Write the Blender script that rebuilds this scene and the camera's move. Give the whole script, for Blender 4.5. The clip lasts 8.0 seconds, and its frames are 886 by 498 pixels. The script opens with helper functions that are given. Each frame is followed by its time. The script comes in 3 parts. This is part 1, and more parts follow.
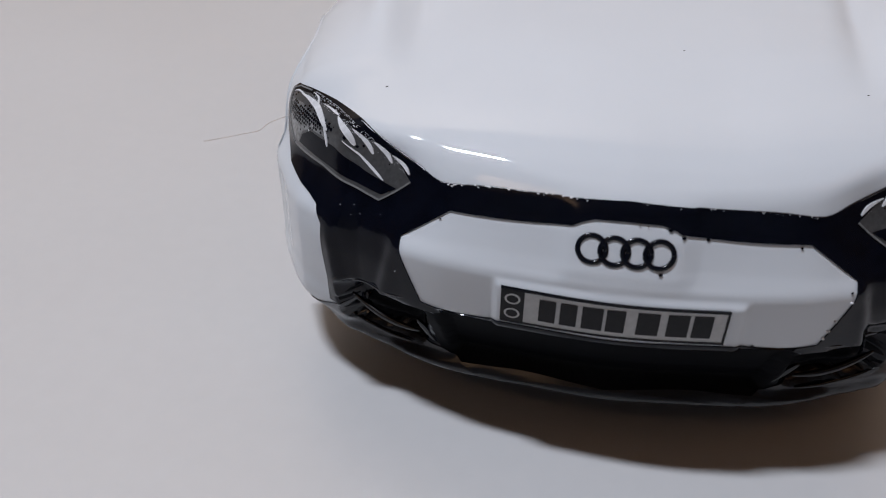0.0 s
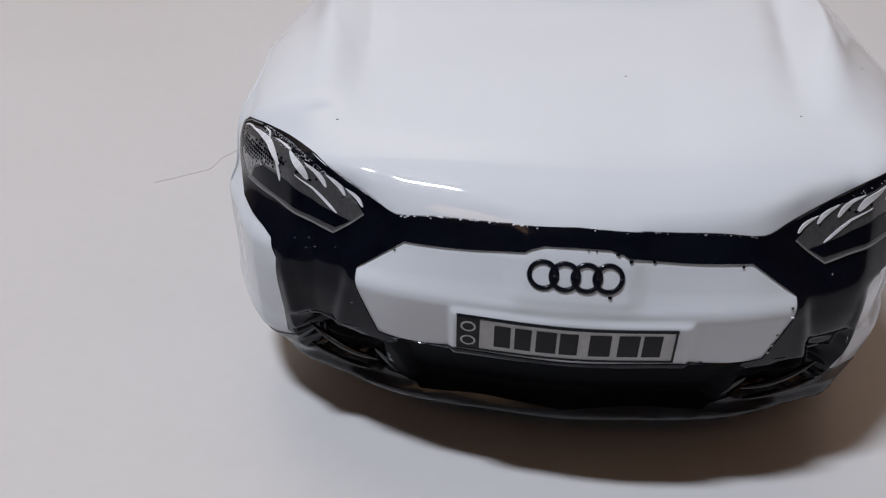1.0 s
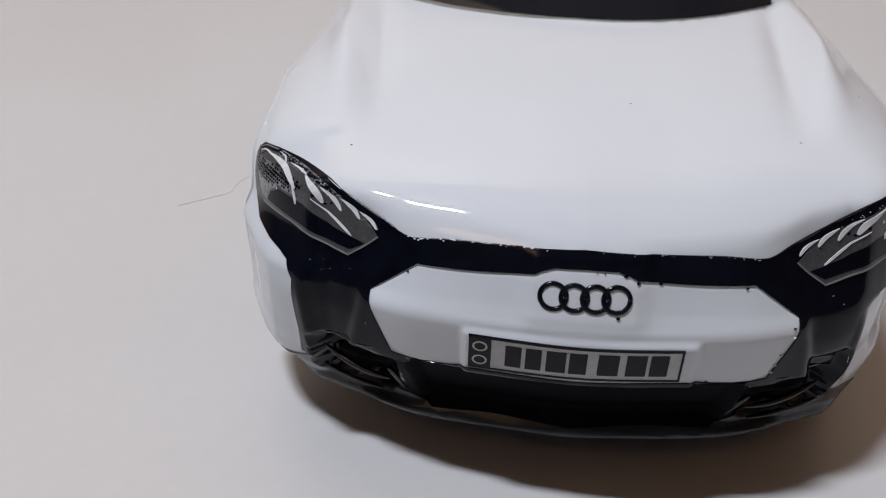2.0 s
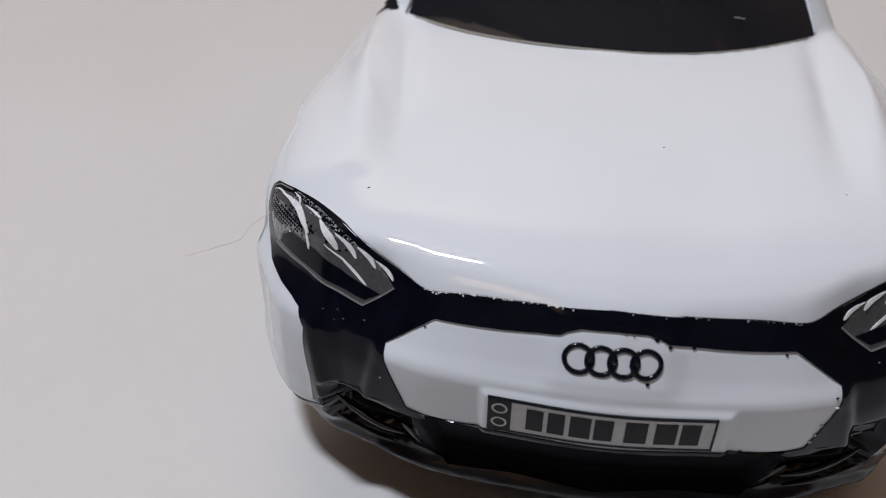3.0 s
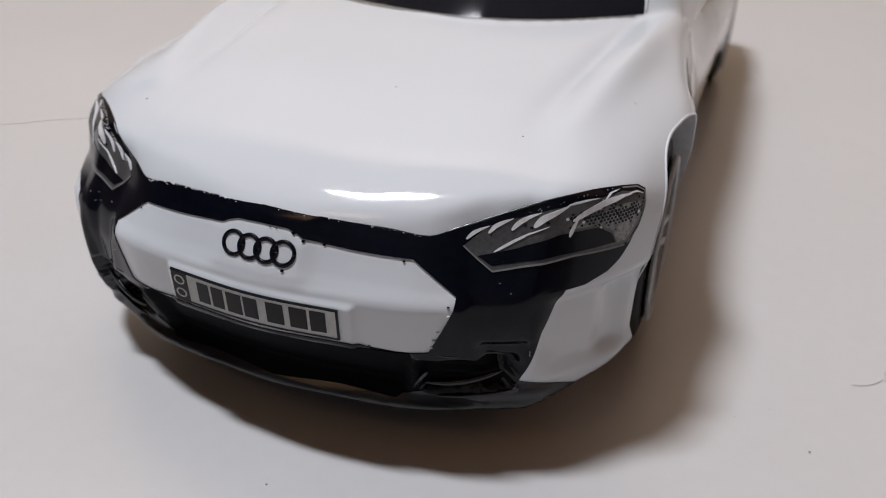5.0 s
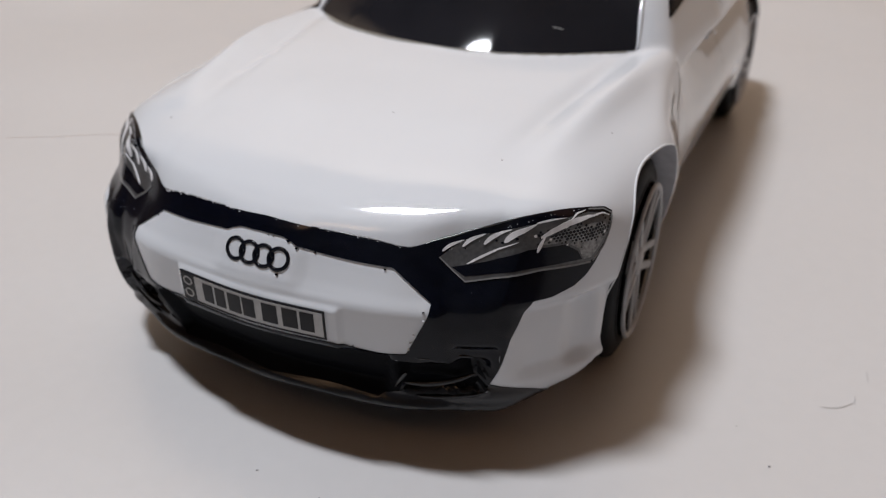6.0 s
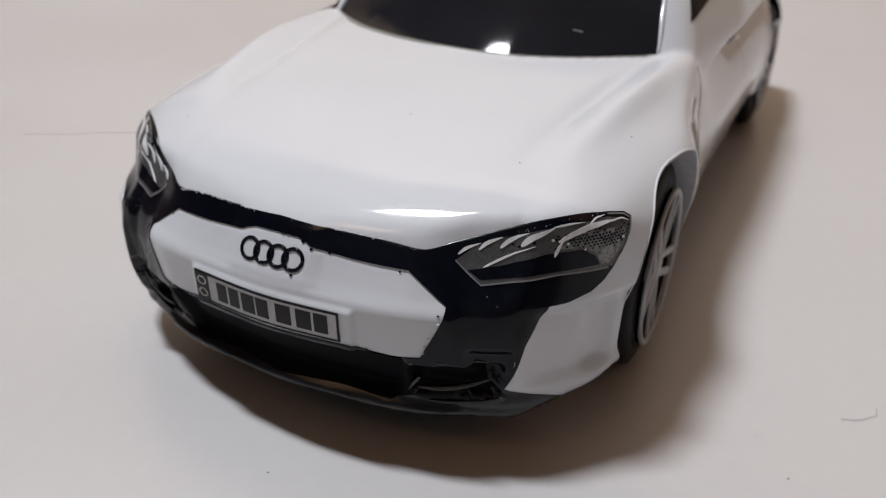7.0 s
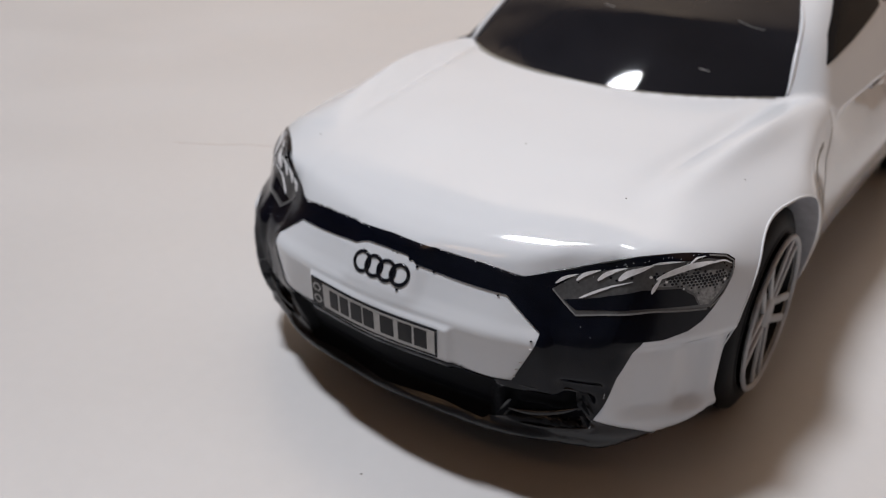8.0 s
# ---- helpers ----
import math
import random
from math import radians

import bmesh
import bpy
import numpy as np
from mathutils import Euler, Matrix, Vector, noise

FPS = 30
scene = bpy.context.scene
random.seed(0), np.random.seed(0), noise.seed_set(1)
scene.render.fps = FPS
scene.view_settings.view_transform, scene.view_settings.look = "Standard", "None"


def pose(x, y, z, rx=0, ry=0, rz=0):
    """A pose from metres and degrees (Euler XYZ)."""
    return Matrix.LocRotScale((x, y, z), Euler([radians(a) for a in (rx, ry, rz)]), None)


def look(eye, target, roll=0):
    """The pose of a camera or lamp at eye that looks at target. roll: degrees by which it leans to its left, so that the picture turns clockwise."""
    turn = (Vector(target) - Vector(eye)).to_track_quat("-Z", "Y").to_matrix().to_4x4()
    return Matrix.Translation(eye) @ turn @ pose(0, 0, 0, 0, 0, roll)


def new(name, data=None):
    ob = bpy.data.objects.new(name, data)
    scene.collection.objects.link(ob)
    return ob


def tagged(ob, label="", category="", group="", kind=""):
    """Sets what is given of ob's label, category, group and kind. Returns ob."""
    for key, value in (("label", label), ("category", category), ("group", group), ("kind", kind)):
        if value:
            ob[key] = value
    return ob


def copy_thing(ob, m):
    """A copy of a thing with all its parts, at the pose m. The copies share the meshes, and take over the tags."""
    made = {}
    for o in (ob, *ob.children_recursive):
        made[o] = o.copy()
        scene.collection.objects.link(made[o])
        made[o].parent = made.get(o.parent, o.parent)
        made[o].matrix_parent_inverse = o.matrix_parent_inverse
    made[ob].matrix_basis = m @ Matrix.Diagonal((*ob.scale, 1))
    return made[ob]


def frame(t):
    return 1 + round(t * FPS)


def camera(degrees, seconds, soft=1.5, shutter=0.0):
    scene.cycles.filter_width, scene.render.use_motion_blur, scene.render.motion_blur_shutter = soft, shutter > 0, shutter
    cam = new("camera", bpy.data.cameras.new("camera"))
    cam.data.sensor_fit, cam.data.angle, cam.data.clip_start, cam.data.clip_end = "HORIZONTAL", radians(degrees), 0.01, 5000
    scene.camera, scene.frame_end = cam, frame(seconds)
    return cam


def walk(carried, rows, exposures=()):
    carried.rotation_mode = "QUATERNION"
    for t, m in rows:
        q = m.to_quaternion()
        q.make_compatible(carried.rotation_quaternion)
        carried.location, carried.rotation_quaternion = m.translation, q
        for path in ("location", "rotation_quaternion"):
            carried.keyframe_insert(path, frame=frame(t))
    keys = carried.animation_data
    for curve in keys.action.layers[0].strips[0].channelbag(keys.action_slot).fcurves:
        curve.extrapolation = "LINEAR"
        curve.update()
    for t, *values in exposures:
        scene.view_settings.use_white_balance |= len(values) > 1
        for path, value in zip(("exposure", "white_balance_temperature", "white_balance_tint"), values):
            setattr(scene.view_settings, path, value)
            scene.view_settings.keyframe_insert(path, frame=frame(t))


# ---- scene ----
# ---- the camera: metres and degrees ----
cam = camera(56.27, 8.0, 1.05)
cam.data.dof.use_dof, cam.data.dof.focus_distance, cam.data.dof.aperture_fstop = True, 0.034, 80.0
PATH = [
    (0.0, -2.728, -25.683, 25.851, 56.806, -0.836, 9.201),
    (0.5, -2.583, -25.036, 26.484, 56.626, -0.728, 7.045),
    (1.0, -2.626, -25.656, 26.933, 57.264, -0.708, 5.613),
    (1.5, -2.793, -26.348, 27.195, 58.142, -0.801, 5.198),
    (2.0, -3.200, -26.501, 27.410, 58.807, -0.929, 5.417),
    (2.2, -3.540, -24.788, 27.762, 58.956, -0.865, 5.774),
    (3.3, -3.226, -23.871, 28.358, 58.456, -1.239, 8.797),
    (3.5, -1.556, -24.108, 28.280, 58.721, -0.905, 10.552),
    (4.0, 4.160, -24.968, 26.836, 59.442, -0.763, 14.295),
    (4.5, 11.154, -24.767, 26.488, 59.480, -0.602, 18.251),
    (5.0, 18.183, -25.048, 26.999, 59.869, -0.600, 22.018),
    (5.2, 20.653, -25.504, 27.206, 60.611, -0.425, 23.296),
    (6.5, 22.276, -26.961, 28.208, 61.872, -0.945, 26.396),
    (7.0, 21.968, -26.467, 27.763, 62.019, -1.003, 27.130),
    (7.5, 22.009, -26.222, 27.653, 62.366, -0.860, 30.214),
    (8.0, 23.986, -26.704, 28.565, 63.375, -0.730, 37.620),
]
walk(cam, [(t, pose(x / 1000, y / 1000, z / 1000, rx, ry, rz)) for t, x, y, z, rx, ry, rz in PATH],
     [(0.0, -0.16, 6080, 10), (1.5, -0.05, 6200, 10), (4.0, -0.07, 6300, 10), (5.0, 0.0, 6400, 10), (7.0, 0.02, 6480, 10), (8.0, 0.05, 6480, 10)])

# ---- light: one ceiling lamp behind and left of the toy, and what the room throws back ----
scene.view_settings.exposure = 0.0
world = bpy.data.worlds.new("room_air")
world.use_nodes = True
world.node_tree.nodes["Background"].inputs["Color"].default_value = (1.0, 0.93, 0.86, 1)
world.node_tree.nodes["Background"].inputs["Strength"].default_value = 0.0
scene.world = world

LAMP_WAY, LAMP_FAR = Vector((-0.30, 0.0, 0.955)).normalized(), 1.55
lamp_data = bpy.data.lights.new("ceiling_light", "AREA")
lamp_data.shape, lamp_data.size, lamp_data.size_y = "ELLIPSE", 0.10, 0.34
lamp_data.energy, lamp_data.color = 23.9, (0.94, 0.97, 1.03)
lamp = new("ceiling_light", lamp_data)
lamp.matrix_world = look(LAMP_WAY * LAMP_FAR, (0, 0, 0))
# an added warm fill light on the right, standing in for the room's warm bounce
warm_data = bpy.data.lights.new("warm_fill", "AREA")
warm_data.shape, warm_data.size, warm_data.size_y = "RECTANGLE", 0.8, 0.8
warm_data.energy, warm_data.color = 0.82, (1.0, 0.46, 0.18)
warm = new("warm_fill", warm_data)
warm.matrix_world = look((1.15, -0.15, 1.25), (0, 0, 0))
# a small warm lamp in front of the table, which shows in the lip of the bonnet
small_data = bpy.data.lights.new("small_warm_lamp", "AREA")
small_data.shape, small_data.size, small_data.size_y = "RECTANGLE", 0.34, 0.20
small_data.energy, small_data.color = 0.6, (1.0, 0.63, 0.37)
small = new("small_warm_lamp", small_data)
small.matrix_world = look((-0.42, -0.84, 1.10), (0, 0, 0))


# ---- materials ----
def material(name, colour, rough=0.5, metal=0.0, grain=0.0, grain_scale=2000.0, mottle=0.0, mottle_scale=60.0, relief=0.0, relief_scale=3000.0, coat=0.0, coat_rough=0.05, rough_vary=0.0):
    m = bpy.data.materials.new(name)
    m.use_nodes = True
    nodes, links = m.node_tree.nodes, m.node_tree.links
    bsdf = nodes["Principled BSDF"]
    bsdf.inputs["Roughness"].default_value, bsdf.inputs["Metallic"].default_value = rough, metal
    bsdf.inputs["Coat Weight"].default_value, bsdf.inputs["Coat Roughness"].default_value = coat, coat_rough
    bsdf.inputs["Base Color"].default_value = (*colour, 1)
    where = nodes.new("ShaderNodeTexCoord").outputs["Object"]

    def noise_at(scale, detail=4.0):
        n = nodes.new("ShaderNodeTexNoise")
        n.inputs["Scale"].default_value, n.inputs["Detail"].default_value = scale, detail
        links.new(where, n.inputs["Vector"])
        return n.outputs["Fac"]

    def ranged(value, low, high):
        r = nodes.new("ShaderNodeMapRange")
        r.inputs["From Min"].default_value, r.inputs["From Max"].default_value = 0.3, 0.7
        r.inputs["To Min"].default_value, r.inputs["To Max"].default_value = low, high
        links.new(value, r.inputs["Value"])
        return r.outputs["Result"]

    shade = None
    for amount, scale in ((grain, grain_scale), (mottle, mottle_scale)):
        if amount:
            v = ranged(noise_at(scale), 1 - amount, 1 + amount)
            if shade is None:
                shade = v
            else:
                k = nodes.new("ShaderNodeMath")
                k.operation = "MULTIPLY"
                links.new(shade, k.inputs[0])
                links.new(v, k.inputs[1])
                shade = k.outputs[0]
    if shade is not None:
        mix = nodes.new("ShaderNodeVectorMath")
        mix.operation = "SCALE"
        mix.inputs[0].default_value = colour
        links.new(shade, mix.inputs["Scale"])
        links.new(mix.outputs["Vector"], bsdf.inputs["Base Color"])
    if rough_vary:
        links.new(ranged(noise_at(mottle_scale * 2.3), max(rough - rough_vary, 0.02), rough + rough_vary), bsdf.inputs["Roughness"])
    if relief:
        b = nodes.new("ShaderNodeBump")
        b.inputs["Strength"].default_value, b.inputs["Distance"].default_value = relief, 0.00005
        links.new(noise_at(relief_scale), b.inputs["Height"])
        links.new(b.outputs["Normal"], bsdf.inputs["Normal"])
        if coat:
            links.new(b.outputs["Normal"], bsdf.inputs["Coat Normal"])
    return m


WHITE = material("white_gloss_paint", (0.585, 0.608, 0.642), 0.6, mottle=0.015, mottle_scale=150, relief=0.15, relief_scale=420, coat=1.0, coat_rough=0.05)
WHITE.node_tree.nodes["Principled BSDF"].inputs["Specular IOR Level"].default_value = 0.2
BLACK = material("black_printed_paint", (0.0024, 0.0032, 0.0068), 0.15, grain=0.3, grain_scale=1500, relief=0.05, relief_scale=1400)
BLACK.node_tree.nodes["Principled BSDF"].inputs["Specular IOR Level"].default_value = 0.24
SMOKE = material("printed_grey_lens", (0.058, 0.058, 0.060), 0.3, grain=0.25, grain_scale=6000, coat=0.5)
STIPPLE = material("printed_stipple", (0.17, 0.17, 0.17), 0.35, grain=0.55, grain_scale=5200, mottle=0.35, mottle_scale=900, coat=0.5)
SILVER = material("printed_silver", (0.66, 0.66, 0.68), 0.3, grain=0.12, grain_scale=5000)
DARK_SILVER = material("printed_dull_silver", (0.17, 0.17, 0.17), 0.4, grain=0.15, grain_scale=5000)
DARK_GREY = material("printed_dark_grey", (0.013, 0.013, 0.015), 0.35, grain=0.15, grain_scale=4000)
PLATE = material("printed_plate_grey", (0.44, 0.44, 0.44), 0.4, grain=0.08, grain_scale=4000)
PLASTIC = material("black_moulded_plastic", (0.0028, 0.0034, 0.0064), 0.26, grain=0.2, grain_scale=900, relief=0.15, relief_scale=1500)
PLASTIC.node_tree.nodes["Principled BSDF"].inputs["Specular IOR Level"].default_value = 0.62
DARK_GREY.node_tree.nodes["Principled BSDF"].inputs["Specular IOR Level"].default_value = 0.2
GLASS = material("smoked_clear_plastic", (0.012, 0.012, 0.015), 0.05, mottle=0.25, mottle_scale=120)
GLASS.node_tree.nodes["Principled BSDF"].inputs["Specular IOR Level"].default_value = 0.14
SIDE_GLASS = material("smoked_side_plastic", (0.010, 0.010, 0.012), 0.08, mottle=0.25, mottle_scale=120)
SIDE_GLASS.node_tree.nodes["Principled BSDF"].inputs["Specular IOR Level"].default_value = 0.01
RUBBER = material("black_tyre_plastic", (0.005, 0.005, 0.006), 0.6, grain=0.2, grain_scale=1500, relief=0.1, relief_scale=2500)
RUBBER.node_tree.nodes["Principled BSDF"].inputs["Specular IOR Level"].default_value = 0.15
RIM = material("silver_rim_foil", (0.36, 0.36, 0.37), 0.45, 0.1, grain=0.08, grain_scale=3000)
# near-black colour standing in for the shade inside recesses
HOLLOW_SHADE = material("painted_hollow_shade", (0.0015, 0.0018, 0.0032), 0.6, grain=0.2)
HOLLOW_SHADE.node_tree.nodes["Principled BSDF"].inputs["Specular IOR Level"].default_value = 0.1
LINER = material("grey_bare_liner", (0.52, 0.52, 0.55), 0.4, 0.1, grain=0.1)
GROOVE = material("grey_groove_shade", (0.20, 0.19, 0.165), 0.6, grain=0.1)
RED = material("red_printed_lens", (0.35, 0.01, 0.01), 0.25, grain=0.1)
TABLE = material("white_laminate", (0.478, 0.470, 0.470), 0.34, grain=0.012, grain_scale=900, mottle=0.025, mottle_scale=22, relief=0.04, relief_scale=2500, rough_vary=0.06)
TABLE.node_tree.nodes["Principled BSDF"].inputs["Specular IOR Level"].default_value = 0.8
WALL = material("brown_wall_panel", (0.15, 0.09, 0.05), 0.7, grain=0.03, grain_scale=120, mottle=0.04, mottle_scale=1.5, relief=0.1, relief_scale=300)
GREY_WALL = material("grey_wall_paint", (0.33, 0.35, 0.38), 0.8, grain=0.03, grain_scale=120, mottle=0.04, mottle_scale=1.5, relief=0.1, relief_scale=300)
# cream chosen so that the unseen north wall warms the far table
BOUNCE_WALL = material("cream_bounce_wall", (0.80, 0.60, 0.42), 0.8, grain=0.03, grain_scale=120, mottle=0.04, mottle_scale=1.5, relief=0.1, relief_scale=300)
CEILING = material("white_ceiling_paint", (0.44, 0.40, 0.36), 0.85, mottle=0.03, mottle_scale=1.2)
FLOOR = material("brown_wood_floor", (0.12, 0.07, 0.04), 0.5, grain=0.15, grain_scale=40, mottle=0.2, mottle_scale=3)
LINT = material("grey_lint", (0.33, 0.32, 0.32), 0.8, grain=0.2, grain_scale=9000)
HAIR = material("pale_brown_hair", (0.58, 0.50, 0.46), 0.5, grain=0.2, grain_scale=3000)


# ---- building helpers ----
MM = 0.001


def mesh_of(bm, mat, smooth=True, name="mesh"):
    me = bpy.data.meshes.new(name)
    bm.to_mesh(me)
    bm.free()
    me.materials.append(mat)
    for p in me.polygons:
        p.use_smooth = smooth
    return me


def part(name, bm, mat, parent=None, label="", smooth=True):
    ob = new(name, bm if isinstance(bm, bpy.types.Mesh) else mesh_of(bm, mat, smooth, name))
    ob.parent = parent
    return tagged(ob, label)


def grid_mesh(points, closed=True, caps=True):
    """A bmesh of rings of points (rows x around x 3, millimetres), closed round, with a fan at both ends."""
    bm = bmesh.new()
    rows = [[bm.verts.new(p * MM) for p in ring] for ring in points]
    n = len(rows[0])
    for a, b in zip(rows, rows[1:]):
        for i in range(n if closed else n - 1):
            bm.faces.new((a[i], a[(i + 1) % n], b[(i + 1) % n], b[i]))
    if caps:
        for ring in (rows[0], rows[-1]):
            c = bm.verts.new(sum((v.co for v in ring), Vector()) / n)
            for i in range(n):
                bm.faces.new((c, ring[(i + 1) % n], ring[i]))
    bmesh.ops.recalc_face_normals(bm, faces=bm.faces)
    return bm


def box(bm, x0, x1, y0, y1, z0, z1, bevel=0.0):
    made = bmesh.ops.create_cube(bm, size=1)["verts"]
    for v in made:
        v.co = Vector(((x0 + x1) / 2 + v.co.x * (x1 - x0), (y0 + y1) / 2 + v.co.y * (y1 - y0), (z0 + z1) / 2 + v.co.z * (z1 - z0)))
    if bevel:
        edges = {e for v in made for e in v.link_edges}
        bmesh.ops.bevel(bm, geom=list(edges), offset=bevel, segments=2, affect="EDGES", profile=0.5)
    return bm


# ---- the shape of the toy's body, in millimetres: nose towards -y, table at z = 0 ----
def curve(*keys):
    """A smooth monotone curve through (x, value) keys; straight on beyond both ends."""
    k = np.array(keys, float)
    x, v = k[:, 0], k[:, 1]
    h, d = np.diff(x), np.diff(v) / np.diff(x)
    m = np.concatenate([[d[0]], np.where(d[:-1] * d[1:] > 0, 2 * d[:-1] * d[1:] / (d[:-1] + d[1:] + 1e-12), 0), [d[-1]]])

    def value(q):
        q = np.asarray(q, float)
        i = np.clip(np.searchsorted(x, q) - 1, 0, len(h) - 1)
        s = (q - x[i]) / h[i]
        c = np.clip(s, 0, 1)
        inside = (v[i] * (1 + 2 * c) * (1 - c) ** 2 + v[i + 1] * c * c * (3 - 2 * c) + h[i] * (m[i] * c * (1 - c) ** 2 + m[i + 1] * c * c * (c - 1)))
        return inside + np.where(s < 0, m[0] * (q - x[0]), 0) + np.where(s > 1, m[-1] * (q - x[-1]), 0)

    return value


def smax(a, b, k):
    h = np.clip(0.5 + 0.5 * (a - b) / k, 0, 1)
    return b * (1 - h) + a * h + k * h * (1 - h)


def step_up(q, soft):
    """0 below -soft/2, 1 above soft/2."""
    c = np.clip(q / soft + 0.5, 0, 1)
    return c * c * (3 - 2 * c)


def bump(q, width):
    return np.exp(-(q / width) ** 2)


nose_plan = curve((-4, -0.44), (0, -0.76), (4, -0.44), (6.5, -0.06), (8.6, 0.7), (11.07, 1.8), (12.17, 2.95), (13.16, 4.15), (14.1, 5.5), (15, 7.2))
nose_slope = curve((0, 0), (4, 0.15), (8, 0.35), (11, 0.8), (12, 1.4), (13, 1.7), (14, 1.9))
nose_lean = curve((2.0, 0.70), (2.6, 0.72), (3.3, 0.95), (4.2, 0.62), (5.7, 0.06), (6.2, 0), (8.1, -0.1), (8.3, -0.06), (9.0, 0.45), (9.93, 1.1), (10.75, 1.6), (11.5, 2.0), (12.5, 2.4))
side_plan = curve((-4, 12.2), (3.6, 14.1), (5.2, 14.8), (7.8, 15.45), (11, 15.65), (15.5, 15.6), (18.5, 15.2), (22, 14.8), (32, 14.5), (45, 14.4), (60, 14.3), (68, 13.6), (73, 12.8), (78, 10.5))
hood_line = curve((-2, 9.9), (0.8, 11.02), (1.4, 11.40), (2.0, 11.75), (2.6, 12.03), (3.2, 12.28), (4.4, 12.69), (6, 13.09), (9.3, 13.85), (14, 14.55), (18, 15.0), (24, 15.5), (34, 15.9), (50, 16.2), (62, 16.3), (70, 16.4), (74, 16.0))
roof_line = curve((12, 10.6), (18, 15.0), (19.5, 16.09), (21, 17.12), (24, 18.93), (30, 20.95), (36, 21.7), (42, 21.8), (50, 21.0), (58, 19.0), (66, 16.3), (74, 13.4))
floor_line = curve((-2, 2.4), (2.0, 2.48), (3.6, 2.8), (4.7, 3.2), (5.6, 3.45), (7, 4.05), (9, 4.3), (14, 4.4), (22, 4.9), (50, 4.9), (58, 4.6), (68, 4.0), (76, 4.4))


crest_back = curve((0, 0), (3.3, 0.2), (5.8, 0.78), (8.4, 1.4), (10.5, 1.6), (13, 1.6))
crest_up = curve((0, 0.14), (3.3, 0.15), (5.8, 0.36), (8.4, 0.49), (10.5, 0.40), (13, 0.15))


def hollows(p):
    """How deep the mouth under the plate and the slanted slots at the corners go; a blade and a lip stand in them."""
    ax, z = np.abs(p[..., 0]), p[..., 2]
    mouth = 0.55 * step_up(6.4 + 0.25 * (z - 4.4) - ax, 0.5) * step_up(z - 3.2, 0.45) * step_up(5.8 - z, 0.6)
    sax = ax - 0.5 * step_up(-p[..., 0], 4.0)
    slot = 0.75 * step_up(sax - 7.0, 0.5) * step_up(10.5 - sax, 0.7) * step_up(z - 3.55 - 0.06 * (sax - 8.5), 0.4) * step_up(5.5 - z + 0.05 * (sax - 8), 0.4)
    return mouth, slot, sax


def lower_body(p):
    ax, y, z = np.abs(p[..., 0]), p[..., 1], p[..., 2]
    zz = z - 0.4 * np.clip(1 - (ax / 7) ** 2, -2.5, 1) * np.clip((z - 8.6) / 1.4, 0, 1)
    lean = nose_lean(zz + 0.5 * (1 - np.exp(-((np.clip(ax - 6, 0, 9) / 3.2) ** 2))) * np.clip((z - 7.8) / 1.0, 0, 1)) * np.clip((15.5 - ax) / 5, 0.1, 1)
    soft = step_up(ax - 8.8, 1.2) * np.clip((15.5 - ax) / 5, 0.1, 1)
    lean = lean * (1 - step_up(ax - 8.8, 1.2)) + soft * (nose_lean(z + 1.05) + nose_lean(z + 0.75) + nose_lean(z + 0.45) + nose_lean(z + 0.15) + nose_lean(z - 0.15)) / 5
    # the boss of the emblem and that of the plate stand proud of the nose
    boss = 0.14 * step_up(2.3 - ax, 1.0) * step_up(z - 8.55, 0.8) * step_up(11.0 - z, 1.5)
    shelf = 0.20 * step_up(4.55 - ax, 0.3) * step_up(z - 5.7, 0.3) * step_up(8.05 - z, 0.35)
    mouth, slot, sax = hollows(p)
    blade = 0.30 * step_up(sax - 7.4, 0.5) * step_up(9.9 - sax, 0.5) * bump(z - 4.45 - 0.05 * (sax - 8), 0.2)
    # the black panel beside the nose plate is set back, and turns under above the slot
    inset = step_up(ax - 8.8 - 0.25 * (8.6 - z), 0.5) * step_up(11.3 - ax + 0.2 * (z - 6.5), 0.6) * step_up(z - 4.9, 1.4)
    panel = inset * (0.25 * step_up(8.3 - z, 1.4) + 0.30 * step_up(6.45 - z, 0.42) * step_up(p[..., 0], 4.0))
    corner = step_up(z - 4.5, 1.1) * step_up(ax - 11.8, 0.8) * (0.50 * step_up(8.2 - z, 0.6) * step_up(7.8 - y, 1.6) + 0.50 * step_up(8.0 - z, 0.6) * step_up(y - 5.25, 1.2) * step_up(6.5 - y, 0.6))
    corner = corner * (1 - 0.7 * step_up(-p[..., 0], 4.0))
    lip = 0.18 * bump(z - 2.65, 0.25)
    # one lower corner is a little fuller than the other
    full = step_up(-p[..., 0], 4.0) * step_up(8.9 - z, 1.8) * step_up(z - 3.0, 1.4)
    front = (nose_plan(ax) - 1.35 * full * np.clip((ax - 10.4) / 3.0, 0, 1) + lean - boss - shelf + mouth + slot - blade + panel + corner - lip - y) / np.sqrt(1 + nose_slope(ax) ** 2)
    wide = side_plan(y) + 0.58 * full * bump(y - 6.5, 4.0)
    # tucked below the door, a hollow flank and a shoulder over each wheel
    flank = corner + 0.1 * bump(y - 38, 14) * bump(z - 6.5, 3.0) + 0.1 * np.clip(8.5 - z, 0, 9) ** 1.5 * np.clip((y - 16) / 6, 0, 1) * np.clip((58 - y) / 6, 0, 1) + 0.02 * np.clip(4.5 - z, 0, 9) ** 2
    arch = 0.25 * bump(np.hypot(y - 13.7, z - 5.05) - 7.6, 0.8) + 0.15 * bump(np.hypot(y - 60.9, z - 5.8) - 7.6, 0.9)
    side = ax - wide + flank - arch * np.clip((ax - 11), 0, 1) + np.interp(y, (7, 13, 24, 36), (0.08, 0.035, 0.035, 0.085)) * np.clip(z - 8.5, 0, 9) ** 2
